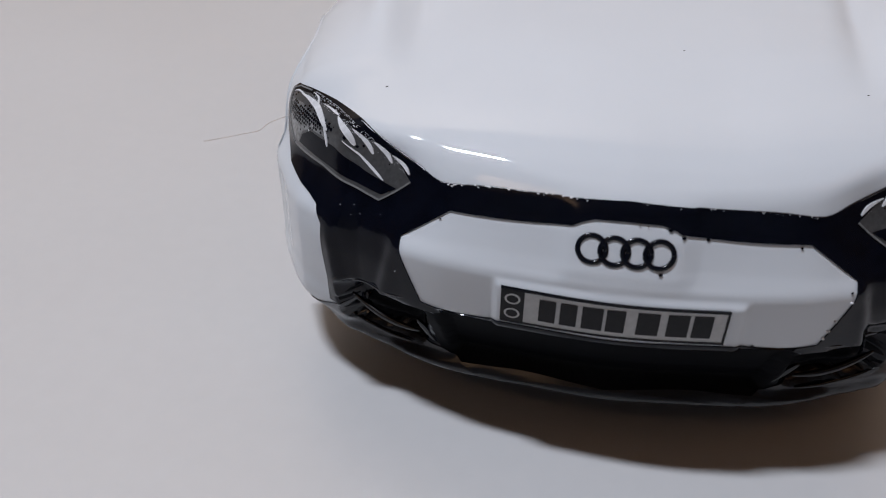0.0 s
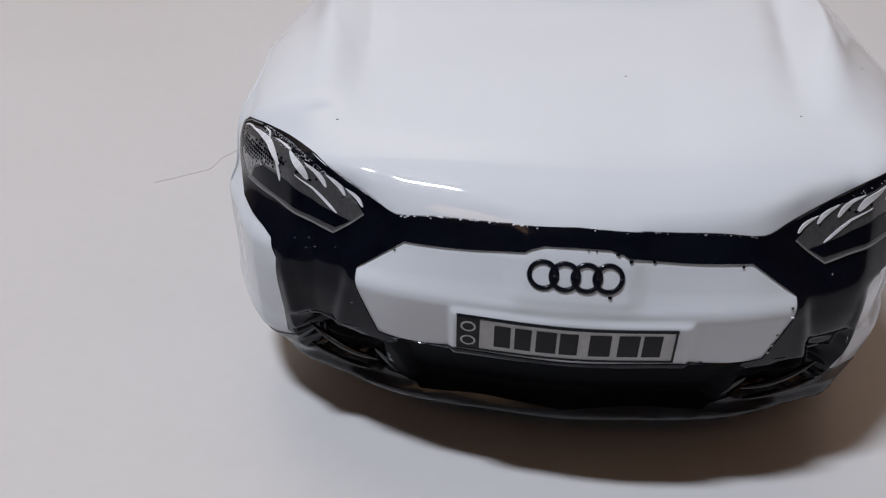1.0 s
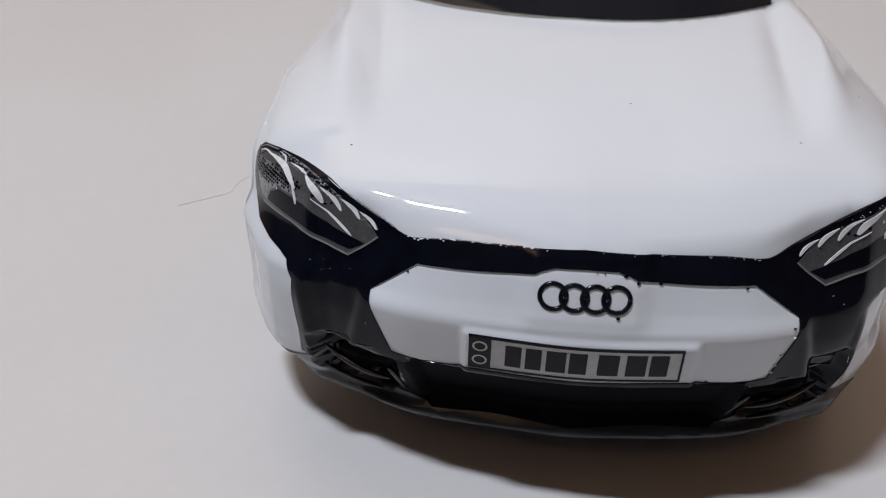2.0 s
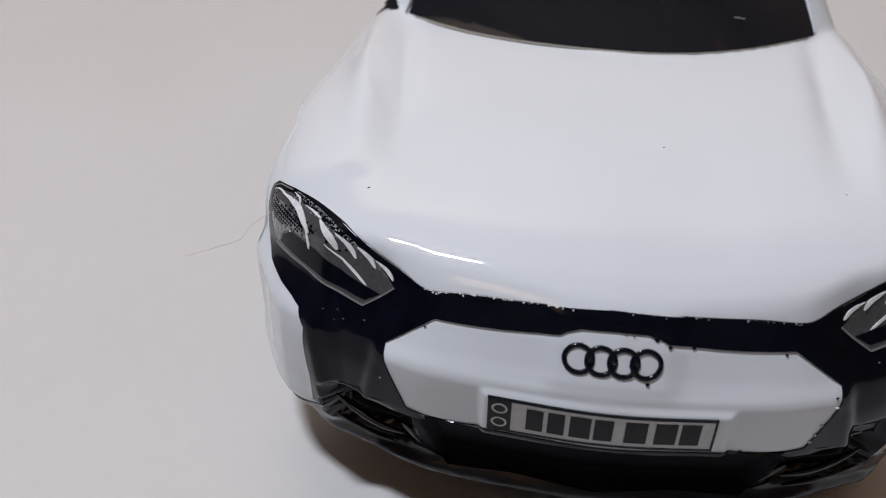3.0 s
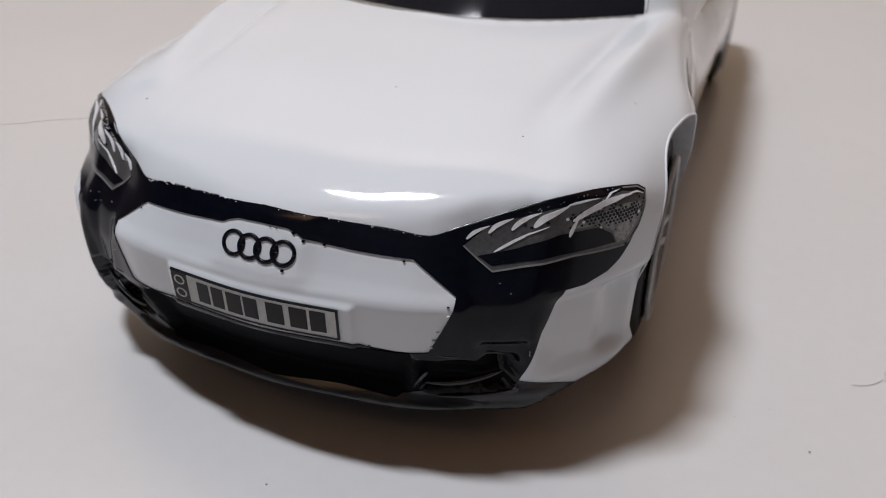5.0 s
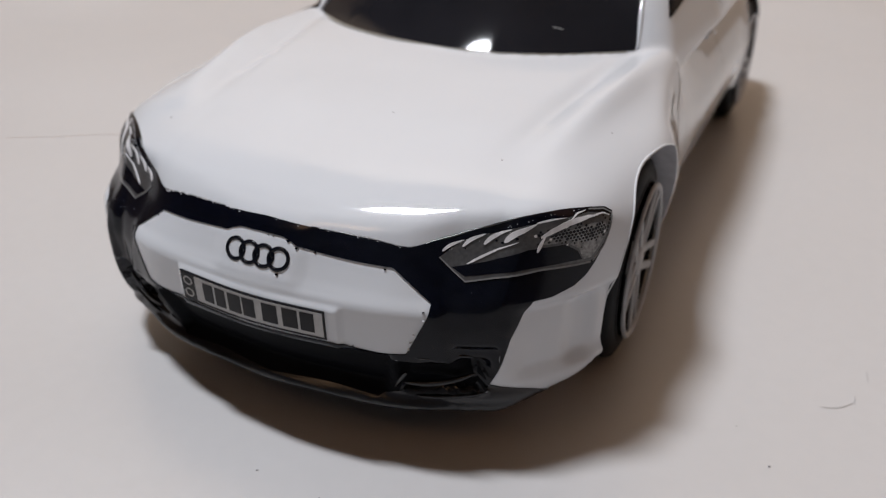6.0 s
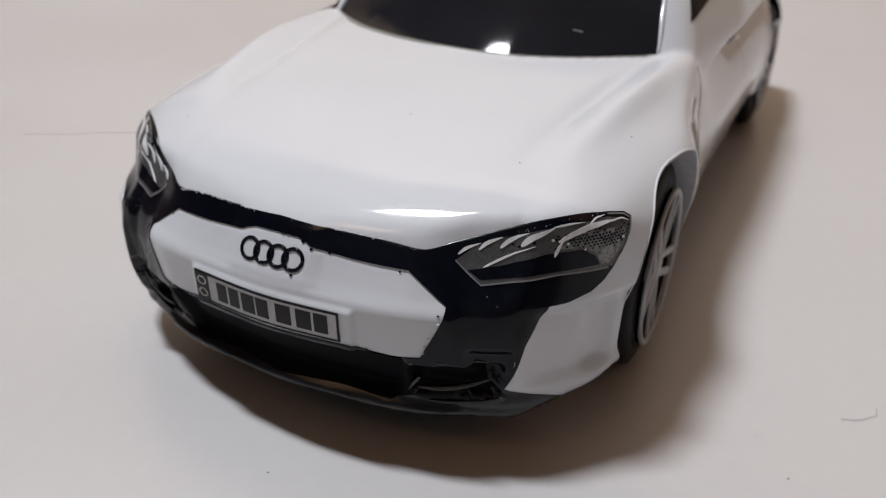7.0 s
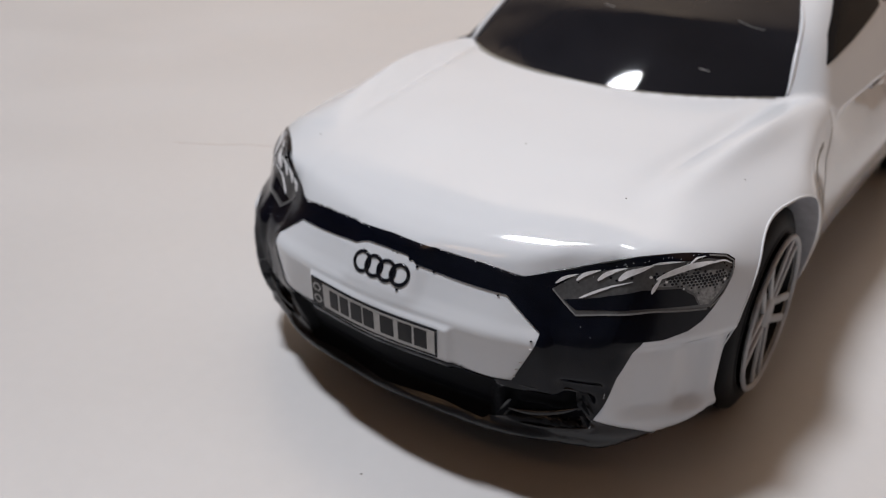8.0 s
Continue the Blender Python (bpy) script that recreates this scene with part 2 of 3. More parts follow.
    crease = np.interp(y, (0, 8, 16, 24), (8.2, 9.3, 10.4, 11.2))
    drop = ax**2 * np.interp(y, (4, 22, 60), (0.0005, 0.0025, 0.005)) + np.interp(y, (8, 14), (0.11, 0.085)) * np.clip(ax - 11.4, 0, 9) ** 2
    # the crest of the nose sweeps back towards the lamps
    near = np.interp(y, (0, 4, 14), (1, 1, 0))
    less = step_up(-p[..., 0] - 4.0, 5.0)
    back_by, up_by = crest_back(ax) * near * (1 - 0.55 * less), crest_up(ax) * near * (1 - 0.72 * less) - 0.023 * less * np.clip(-p[..., 0] - 7.0, 0, 9) ** 2 * step_up(6.0 - y, 3.6) - 0.018 * np.clip(-p[..., 0] - 3.5, 0, 4.5) ** 1.6 * near
    relief = (0.60 * bump(ax - crease - 1.5, 1.15) - 0.42 * bump(ax - crease, 0.8) - 0.22 * step_up(ax - crease - 2.1, 1.3)) * np.clip((y - 6.5) / 8, 0, 1) * np.clip((26 - y) / 9, 0, 1)
    top = (z - hood_line(y - back_by) - up_by + drop - relief) * 0.95
    low = floor_line(y) - z
    back = (y - 75.5 + 0.012 * ax**2 + 0.10 * np.clip(9 - z, 0, 9) * 0.8 + 0.02 * (z - 9) ** 2) / 1.1
    f = smax(smax(front, side, 0.7), top, 0.26 + 0.36 * less * step_up(8.2 - ax, 1.5) + 0.25 * np.clip((y - 3.5) / 4, 0, 1))
    return smax(smax(f, back, 1.5), low, 0.3)


def cabin(p):
    ax, y, z = np.abs(p[..., 0]), p[..., 1], p[..., 2]
    bow = np.abs(p[..., 0] - 2.3 * np.exp(-((ax / 7) ** 2)))
    top = (z - roof_line(y - (0.030 * bow**2 - 1e-5 * bow**4) * np.clip((44 - y) / 20, -0.6, 1)) + 0.006 * ax**2) * 0.88
    side = (ax - np.interp(y, (10, 24, 40, 56, 72), (12.6, 13.2, 13.4, 13.0, 10.5)) + 0.44 * (z - 14.5)) * 0.9
    return smax(smax(top, side, 1.1), 13.6 - z, 0.3)


def body(p):
    a, b = lower_body(p), cabin(p)
    return -smax(-a, -b, 0.1)


def meet(start, way, far=60.0, outward=True, solid=body):
    """Where rays pass the body's skin: outward from inside it, or inward from outside."""
    start, way = np.broadcast_arrays(np.asarray(start, float), np.asarray(way, float))
    lo, hi = np.zeros(start.shape[:-1]), np.full(start.shape[:-1], far)
    if not outward:
        seen = np.zeros(lo.shape, bool)
        for a in np.linspace(0, far, 121)[1:]:
            now = (solid(start + a * way) < 0) & ~seen
            lo, hi, seen = np.where(now, a - far / 120, lo), np.where(now, a, hi), seen | now
    for _ in range(30):
        mid = (lo + hi) / 2
        inside = solid(start + mid[..., None] * way) < 0
        if not outward:
            inside = ~inside
        lo, hi = np.where(inside, mid, lo), np.where(inside, hi, mid)
    return start + ((lo + hi) / 2)[..., None] * way


def skin_normal(p, e=0.04, solid=body):
    g = np.stack([solid(p + e * a) - solid(p - e * a) for a in np.eye(3)], -1)
    return g / (np.linalg.norm(g, axis=-1, keepdims=True) + 1e-12)


# ---- laying prints and trims on the skin ----
NOSE_EYE, CABIN_EYE = np.array((0, 12.0, 7.0)), np.array((0, 36.0, 13.0))


def fan(eye):
    """To and from azimuth and elevation (degrees) as seen from a point inside the body."""

    def flat(p):
        d = np.asarray(p, float) - eye
        return np.stack([np.degrees(np.arctan2(d[..., 0], -d[..., 1])), np.degrees(np.arctan2(d[..., 2], np.hypot(d[..., 0], d[..., 1])))], -1)

    def onto(q):
        a, e = np.radians(q[..., 0]), np.radians(q[..., 1])
        return meet(eye, np.stack([np.sin(a) * np.cos(e), -np.cos(a) * np.cos(e), np.sin(e)], -1))

    return flat, onto, 1.6


def ahead():
    """Straight on to the nose: x and z."""

    def flat(p):
        return np.asarray(p, float)[..., [0, 2]]

    def onto(q):
        return meet(np.stack([q[..., 0], np.full(q.shape[:-1], -5.0), q[..., 1]], -1), np.array((0, 1.0, 0)), 20, False)

    return flat, onto, 0.3


def sideways(sign):
    """Straight on to a flank: y and z."""

    def flat(p):
        return np.asarray(p, float)[..., [1, 2]]

    def onto(q):
        return meet(np.stack([np.full(q.shape[:-1], 20.0 * sign), q[..., 0], q[..., 1]], -1), np.array((-1.0 * sign, 0, 0)), 20, False)

    return flat, onto, 0.5


def downward():
    def flat(p):
        return np.asarray(p, float)[..., [0, 1]]

    def onto(q):
        return meet(np.stack([q[..., 0], q[..., 1], np.full(q.shape[:-1], 26.0)], -1), np.array((0, 0, -1.0)), 20, False)

    return flat, onto, 0.4


def skin(shapes, how, rise=0.05, step=None, root=-0.06, solid_points=True, mirror=False):
    """A bmesh of flat outlines laid on the body's skin, rise mm proud, with edges down to the skin."""
    flat, onto, fine = how
    step = step or fine
    bm = bmesh.new()
    for shape in shapes:
        q = flat(shape) if solid_points else np.asarray(shape, float)
        bm.faces.new([bm.verts.new((u, v, 0)) for u, v in q])
        if mirror:
            bm.faces.new([bm.verts.new((-u, v, 0)) for u, v in q[::-1]])
    bmesh.ops.triangulate(bm, faces=bm.faces)
    for axis in (0, 1):
        at = [v.co[axis] for v in bm.verts]
        for k in range(math.ceil(min(at) / step), math.floor(max(at) / step) + 1):
            co, no = [0, 0, 0], [0, 0, 0]
            co[axis], no[axis] = k * step + 1e-5, 1
            bmesh.ops.bisect_plane(bm, geom=bm.verts[:] + bm.edges[:] + bm.faces[:], plane_co=co, plane_no=no, dist=1e-7)
    bmesh.ops.remove_doubles(bm, verts=bm.verts, dist=1e-4)
    bmesh.ops.triangulate(bm, faces=[f for f in bm.faces if len(f.verts) > 4])
    verts = bm.verts[:]
    p = onto(np.array([v.co[:2] for v in verts]))
    n = skin_normal(p)
    for v, a, b in zip(verts, p, n):
        v.co = Vector((a + b * rise) * MM)
    base = {v: Vector((a + b * root) * MM) for v, a, b in zip(verts, p, n)}
    bm.normal_update()
    outward = dict(zip(verts, n))
    mean = sum(f.normal.dot(Vector(outward[f.verts[0]])) for f in bm.faces)
    if mean < 0:
        bmesh.ops.reverse_faces(bm, faces=bm.faces)
    rim = [e for e in bm.edges if e.is_boundary]
    pairs, low = {}, []
    for e in rim:
        for v in e.verts:
            if v not in pairs:
                pairs[v] = None
    for v in pairs:
        pairs[v] = bm.verts.new(base[v])
    for e in rim:
        loop = e.link_loops[0]
        a, b = loop.vert, loop.link_loop_next.vert
        low.append(bm.faces.new((b, a, pairs[a], pairs[b])))
    for f in low:
        for e in f.edges:
            e.smooth = False
    for f in bm.faces:
        f.smooth = True
    return bm


def stroke(points, width, taper=1.0, round_ends=False):
    """The outline of a line of some width through flat points; with round_ends it swells in its middle."""
    p = np.array(points, float)
    if round_ends:
        k = np.linspace(0, len(p) - 1, 15)
        p = np.stack([curve(*zip(range(len(p)), p[:, c]))(k) for c in (0, 1)], -1)
    d = np.gradient(p, axis=0)
    d /= np.linalg.norm(d, axis=1, keepdims=True)
    grow = np.linspace(1, taper, len(p))
    if round_ends:
        grow = grow * np.clip(np.sin(np.linspace(0.06, 3.08, len(p))) ** 0.55, 0.12, 1)
    side = np.stack([-d[:, 1], d[:, 0]], 1) * grow[:, None] * width / 2
    return np.concatenate([p + side, (p - side)[::-1]])


def shell(solid, mid_z, nose, tail, around, cap_rows, long_rows):
    """Rings of the skin of a solid, from its nose to its tail, round a line at mid_z."""
    phi = np.linspace(0, 2 * np.pi, around, endpoint=False)
    ring = np.stack([np.sin(phi), np.zeros(around), -np.cos(phi)], -1)
    rows = []
    for a in np.linspace(0.012, np.pi / 2, cap_rows):
        way = ring * np.sin(a) + np.array((0, -np.cos(a), 0))
        rows.append(meet(np.array((0, nose, mid_z)), way, solid=solid))
    for y in np.linspace(nose, tail, long_rows)[1:-1]:
        rows.append(meet(np.array((0, y, mid_z)), ring, solid=solid))
    for a in np.linspace(np.pi / 2, 0.02, cap_rows // 3):
        way = ring * np.sin(a) + np.array((0, np.cos(a), 0))
        rows.append(meet(np.array((0, tail, mid_z)), way, solid=solid))
    return rows


# ---- the room and the table ----
def setting(name, bm, mat, label, category, smooth=False):
    return tagged(part(name, bm, mat, smooth=smooth), label, category, kind="structure")


TABLE_HIGH = 0.74
# the room is unseen; its close cream north wall is added to bounce warm light
setting("floor", box(bmesh.new(), -2.0, 2.0, -1.8, 0.56, -TABLE_HIGH - 0.1, -TABLE_HIGH), FLOOR, "brown wooden floor of the room", "floor")
setting("ceiling", box(bmesh.new(), -2.0, 2.0, -1.8, 0.56, 1.70, 1.78), CEILING, "plain white painted ceiling", "ceiling")
for name, a, paint, words in (("wall_north", (-2.1, 2.1, 0.56, 0.66), BOUNCE_WALL, "unseen cream wall added for warm bounce light"), ("wall_south", (-2.1, 2.1, -1.9, -1.8), GREY_WALL, "plain grey painted room wall"),
                              ("wall_east", (2.0, 2.1, -1.8, 0.56), WALL, "dark brown panelled room wall"), ("wall_west", (-2.1, -2.0, -1.8, 0.56), WALL, "dark brown panelled room wall")):
    setting(name, box(bmesh.new(), *a, -TABLE_HIGH - 0.1, 1.78), paint, words, "wall")

table = tagged(new("table"), "table with a plain white laminate top", "table")
part("tabletop", box(bmesh.new(), -0.55, 0.55, -0.35, 0.45, -0.028, 0.0, 0.002), TABLE, table, smooth=False)
leg_mesh = mesh_of(box(bmesh.new(), -0.025, 0.025, -0.025, 0.025, -TABLE_HIGH, -0.028, 0.003), TABLE, False, "leg")
for x in (-0.5, 0.5):
    for y in (-0.3, 0.4):
        part("leg", leg_mesh, TABLE, table).location = (x, y, 0)

# ---- the toy car ----
car = tagged(new("toy_car"), "small die-cast toy saloon, glossy white with black front", "toy car")

skin_bm = grid_mesh(shell(body, 7.0, 12.0, 62.0, 400, 160, 110))
cut_bm = bmesh.new()
# each arch: its middle (y, z), reach forward and back, height, and how square it is ahead and behind
FRONT_ARCH, REAR_ARCH = (13.4, 5.05, 6.2, 6.9, 7.65, 2.8, 2.0), (60.6, 5.8, 6.95, 6.95, 6.95, 2.0, 2.0)


def in_arch(y, z, arch, grow=1.003):
    y0, z0, ahead_by, back_by, high, ahead_power, back_power = arch
    reach, power = (ahead_by, ahead_power) if y < y0 else (back_by, back_power)
    return (abs(y - y0) / reach) ** power + (abs(z - z0) / high) ** power < grow**power


for y0, z0, ahead_by, back_by, b, ahead_power, back_power in (FRONT_ARCH, REAR_ARCH):
    k = np.linspace(0, 2 * np.pi, 80, endpoint=False)
    a, power = np.where(np.cos(k) < 0, ahead_by, back_by), np.where(np.cos(k) < 0, ahead_power, back_power)
    ys, zs = [y0 + a * np.sign(np.cos(k)) * np.abs(np.cos(k)) ** (2 / power), z0 + b * np.sign(np.sin(k)) * np.abs(np.sin(k)) ** (2 / power)]
    for sx in (-1, 1):
        prism = grid_mesh([np.stack([np.full(80, sx * x), ys, zs], -1) for x in (10.6, 16.6)])
        prism.to_mesh(shape := bpy.data.meshes.new("arch"))
        prism.free()
        cut_bm.from_mesh(shape)
        bpy.data.meshes.remove(shape)
whole, cutter = new("whole", mesh_of(skin_bm, WHITE)), new("cutter", mesh_of(cut_bm, LINER))
cut = whole.modifiers.new("arches", "BOOLEAN")
cut.operation, cut.object, cut.solver = "DIFFERENCE", cutter, "EXACT"
bpy.context.view_layer.update()
body_mesh = bpy.data.meshes.new_from_object(whole.evaluated_get(bpy.context.evaluated_depsgraph_get()))
bpy.data.objects.remove(whole)
bpy.data.objects.remove(cutter)
part("body", body_mesh, WHITE, car, "glossy white painted metal shell")
body_mesh.materials.clear()
body_mesh.materials.append(WHITE)
body_mesh.materials.append(LINER)
body_mesh.materials.append(BLACK)
body_mesh.materials.append(HOLLOW_SHADE)
bm = bmesh.new()
bm.from_mesh(body_mesh)
for f in bm.faces:
    c = f.calc_center_median() / MM
    inner = abs(c.x) > 10.4 and (in_arch(c.y, c.z, FRONT_ARCH) or in_arch(c.y, c.z, REAR_ARCH))
    mouth = (c.z < (3.3 if abs(c.x) < 11.5 else 3.05) and c.y < 5.0) or c.y < 4.0 and abs(c.x) < (10.97 + 0.277 * (c.z - 4.4) if c.x > 0 else 11.72 + 0.07 * (c.z - 4.3)) and c.z < (7.5 if abs(c.x) > 8.4 else 5.7)
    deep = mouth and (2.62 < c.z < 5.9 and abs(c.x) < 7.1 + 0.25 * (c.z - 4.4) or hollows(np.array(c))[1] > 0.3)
    # rear arches, mouth and slots get their shade as a near-black colour
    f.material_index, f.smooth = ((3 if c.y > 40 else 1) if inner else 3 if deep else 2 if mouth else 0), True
    if inner:
        for e in f.edges:
            e.smooth = False
bm.to_mesh(body_mesh)
bm.free()


# black printed front: band under the hood, lamp surrounds, lower mouth
UPPER = [(0, 0.8, 11.15), (3.0, 0.98, 11.04), (5.16, 1.24, 10.97), (6.97, 1.64, 10.75), (7.99, 2.35, 11.03), (9.53, 3.36, 11.53), (11.21, 4.24, 12.1), (12.53, 5.39, 12.25), (13.43, 6.41, 12.15)]
OUTER = [(13.98, 7.15, 11.98), (14.28, 7.4, 11.75), (14.42, 7.1, 11.3), (14.38, 6.52, 10.5), (14.13, 6.05, 9.75), (13.93, 5.63, 9.25), (13.6, 5.05, 8.85), (12.96, 4.06, 8.57), (12.3, 3.35, 8.54), (11.68, 2.40, 6.86), (10.99, 2.00, 4.37)]
# on the fuller corner the print runs a little further out
FULL_OUTER = [(13.98, 7.31, 11.9), (14.16, 7.61, 11.56), (14.20, 7.52, 10.74), (14.09, 7.07, 9.72), (14.6, 6.5, 9.5), (14.2, 5.5, 9.07), (13.5, 4.29, 8.9), (12.8, 3.42, 8.77), (12.35, 2.8, 8.6), (12.03, 2.3, 8.0), (11.93, 2.25, 6.74), (11.8, 2.1, 5.6), (11.77, 2.35, 4.27)]
INSIDE = [(10.45, 1.9, 4.2), (10.5, 1.6, 5.5), (7.1, 0.5, 5.75), (4, -0.3, 5.86), (0, -0.5, 5.88),
          (0, -0.7, 6.2), (4.34, -0.7, 6.24), (5.0, -0.5, 6.1), (6.36, -0.12, 6.0), (7.53, 0.26, 6.1), (8.6, 0.75, 8.68), (6.53, 1.05, 9.93), (3.9, 0.4, 10.1), (1.95, 0.2, 10.28), (1.7, 0.2, 10.42), (1.2, 0.3, 10.55), (0, 0.3, 10.57)]
MASK, FULL_MASK = UPPER + OUTER + INSIDE, UPPER + FULL_OUTER + INSIDE
part("front_print", skin([MASK, [(-x, y, z) for x, y, z in FULL_MASK[::-1]]], fan(NOSE_EYE), 0.06, 0.6), BLACK, car, "glossy black printed nose band and lamp surrounds")

# the black lip round the hollow mouth, and the bright-edged blades in the corner slots
LIP = [(0, -0.3, 2.78), (6.0, 0.3, 2.82), (6.9, 0.6, 3.2), (10.4, 2.2, 3.6), (11.0, 2.0, 4.37), (12.0, 3.1, 3.75), (13.2, 4.6, 3.15), (13.3, 4.6, 2.75), (12.0, 3.2, 2.66), (9.5, 1.6, 2.52), (5, 0.1, 2.5), (0, -0.4, 2.5)]
part("lower_lip", skin([LIP], fan(NOSE_EYE), 0.05, 0.5, mirror=True), PLASTIC, car, "glossy black lower lip of the nose")


def tube(points, r, around=8):
    """A rounded rod through points, millimetres, thinner at both ends."""
    k = np.linspace(0, len(points) - 1, 30)
    p = np.stack([curve(*zip(range(len(points)), np.array(points, float)[:, c]))(k) for c in range(3)], -1)
    d = np.gradient(p, axis=0)
    d /= np.linalg.norm(d, axis=1, keepdims=True)
    u = np.cross(d, (0, 0.6, 0.8))
    u /= np.linalg.norm(u, axis=1, keepdims=True)
    v = np.cross(d, u)
    a = np.linspace(0, 2 * np.pi, around, endpoint=False)
    size = r * np.clip(np.sin(np.linspace(0.05, 3.09, 30)) ** 0.4, 0.2, 1)
    return grid_mesh([q + s * (np.cos(a)[:, None] * m + np.sin(a)[:, None] * n) for q, s, m, n in zip(p, size, u, v)])


SLOT_RIM = ((10.4, 5.4), (10.25, 5.72), (9.6, 5.86), (8.6, 5.88), (7.55, 6.0))
for sx in (-1, 1):
    part("slot_rim", tube(ahead()[1](np.array([(x if sx > 0 else -x - 0.5, z) for x, z in SLOT_RIM])), 0.09), PLASTIC, car)
    for line, r in (([(10.3, 1.84, 4.9), (9.6, 1.54, 4.55), (8.8, 1.2, 4.3), (8.0, 0.94, 4.15), (7.2, 0.74, 4.1)], 0.12),
                    ([(10.9, 2.38, 3.7), (10.0, 2.0, 3.42), (9.2, 1.68, 3.3), (8.4, 1.36, 3.22), (7.6, 1.1, 3.2)], 0.09),
                    ([(7.3, 0.74, 4.7), (6.9, 0.87, 4.1), (6.5, 0.97, 3.4)], 0.12)):
        part("intake_blade", tube([(x if sx > 0 else -x - 0.5, y if sx > 0 else y + 0.14, z) for x, y, z in line], r * 1.2), PLASTIC, car)

# a thin rounded lip along the edge of each front wheel arch
for sx in (-1, 1):
    y0, z0, ahead_by, back_by, high, ahead_power, back_power = FRONT_ARCH
    k = np.linspace(0.12 * np.pi, 0.97 * np.pi, 24)
    a, power = np.where(np.cos(k) < 0, ahead_by, back_by), np.where(np.cos(k) < 0, ahead_power, back_power)
    rim_line = np.stack([y0 + 1.008 * a * np.sign(np.cos(k)) * np.abs(np.cos(k)) ** (2 / power), z0 + 1.008 * high * np.abs(np.sin(k)) ** (2 / power)], -1)
    part("arch_lip", tube(sideways(sx)[1](rim_line), 0.065), WHITE, car)

# windows
WINDSHIELD = [(0, 18.1, 15.1), (3, 18.3, 15.1), (7.5, 20.0, 15.1), (11.1, 22.8, 15.15), (9.13, 29.1, 19.6), (8.3, 31.5, 20.6), (4.5, 30.6, 21.0), (0, 30.4, 21.1)]
part("windshield", skin([WINDSHIELD], fan(CABIN_EYE), 0.04, 2.0, mirror=True), GLASS, car, "dark smoked windscreen")

for sx in (-1, 1):
    part("windshield_edge", tube([(sx * x, y, z) for x, y, z in meet(CABIN_EYE, np.array([(11.25, 22.9, 15.2), (10.6, 25.0, 16.8), (9.9, 27.2, 18.3), (9.25, 29.1, 19.65)]) - CABIN_EYE, 3.0)], 0.16), WHITE, car)
BASE = [(-10.7, 22.4, 15.1), (-7.5, 20.0, 15.08), (-3, 18.3, 15.08), (0, 18.1, 15.08), (3, 18.3, 15.08), (7.5, 20.0, 15.08), (10.7, 22.4, 15.1)]
part("windshield_seam", skin([stroke(fan(CABIN_EYE)[0](BASE), 0.2)], fan(CABIN_EYE), 0.05, 2.0, solid_points=False), GROOVE, car, "thin dull seam along the foot of the windscreen")
# the raised upper edge of the black print, which catches the lamp
flat, onto, _ = fan(NOSE_EYE)
for sx in (-1, 1):
    part("print_edge", tube(onto(flat([(sx * x, y, z) for x, y, z in UPPER])), 0.05), PLASTIC, car)
def lathe(profile, segments=64):
    """A ring round the x axis from (radius, x) pairs, in millimetres."""
    a = np.linspace(0, 2 * np.pi, segments, endpoint=False)
    rows = [np.stack([np.full(segments, x), r * np.cos(a), r * np.sin(a)], -1) for r, x in profile]
    return grid_mesh(rows, caps=False)


TYRE_R = 5.75


def build_wheel(parent):
    """A wheel about its own centre, its face towards +x: hub, tyre, rim and five pairs of spokes."""
    hub = part("wheel", lathe([(0.05, 0.98), (0.75, 0.98), (0.95, 0.85), (1.0, -1.0), (0.05, -1.0)], 32), RIM, parent, "wheel with twin-spoke silver rim and black tyre")
    part("tyre", lathe([(4.3, 0.72), (4.5, 0.78), (4.64, 0.76), (4.70, 0.69), (4.82, 0.72), (5.25, 0.60), (5.6, 0.42), (TYRE_R, 0.1), (TYRE_R, -1.0), (5.5, -1.4), (4.1, -1.4), (4.1, 0.8), (4.2, 0.86)], 72), RUBBER, hub)
    part("rim", lathe([(4.10, 1.04), (4.17, 1.15), (4.33, 1.18), (4.42, 1.08), (4.42, 0.96), (4.10, 0.96), (4.10, 1.04)], 72), RIM, hub, "thin silver rim edge")
    # dark disc that paints the shade between the spokes
    part("rim_shade", lathe([(0.6, -0.1), (4.2, 0.0), (4.2, -0.6), (0.6, -0.6), (0.6, -0.1)], 48), HOLLOW_SHADE, hub)
    r = [0.45, 1.2, 2.4, 3.5, 4.14]
    for lean in (-1, 1):
        bm = bmesh.new()
        ring = []
        for k, q in enumerate(r):
            mid, half = lean * (0.46 + 0.05 * q), 0.21 + 0.012 * k
            x = 1.05 - 0.04 * (4 - k)
            ring.append([bm.verts.new(Vector(c) * MM) for c in ((x - 0.14, mid - half, q), (x - 0.05, mid - half * 0.95, q), (x, mid - half * 0.6, q), (x, mid + half * 0.6, q), (x - 0.05, mid + half * 0.95, q), (x - 0.14, mid + half, q))])
        for a, b in zip(ring, ring[1:]):
            for i in range(6):
                bm.faces.new((a[i], a[(i + 1) % 6], b[(i + 1) % 6], b[i]))
        bmesh.ops.recalc_face_normals(bm, faces=bm.faces)
        spoke = mesh_of(bm, RIM, False, "spoke")
        for k in range(5):
            part("spoke", spoke, RIM, hub).rotation_euler.x = radians(72 * k - 110)
    return hub


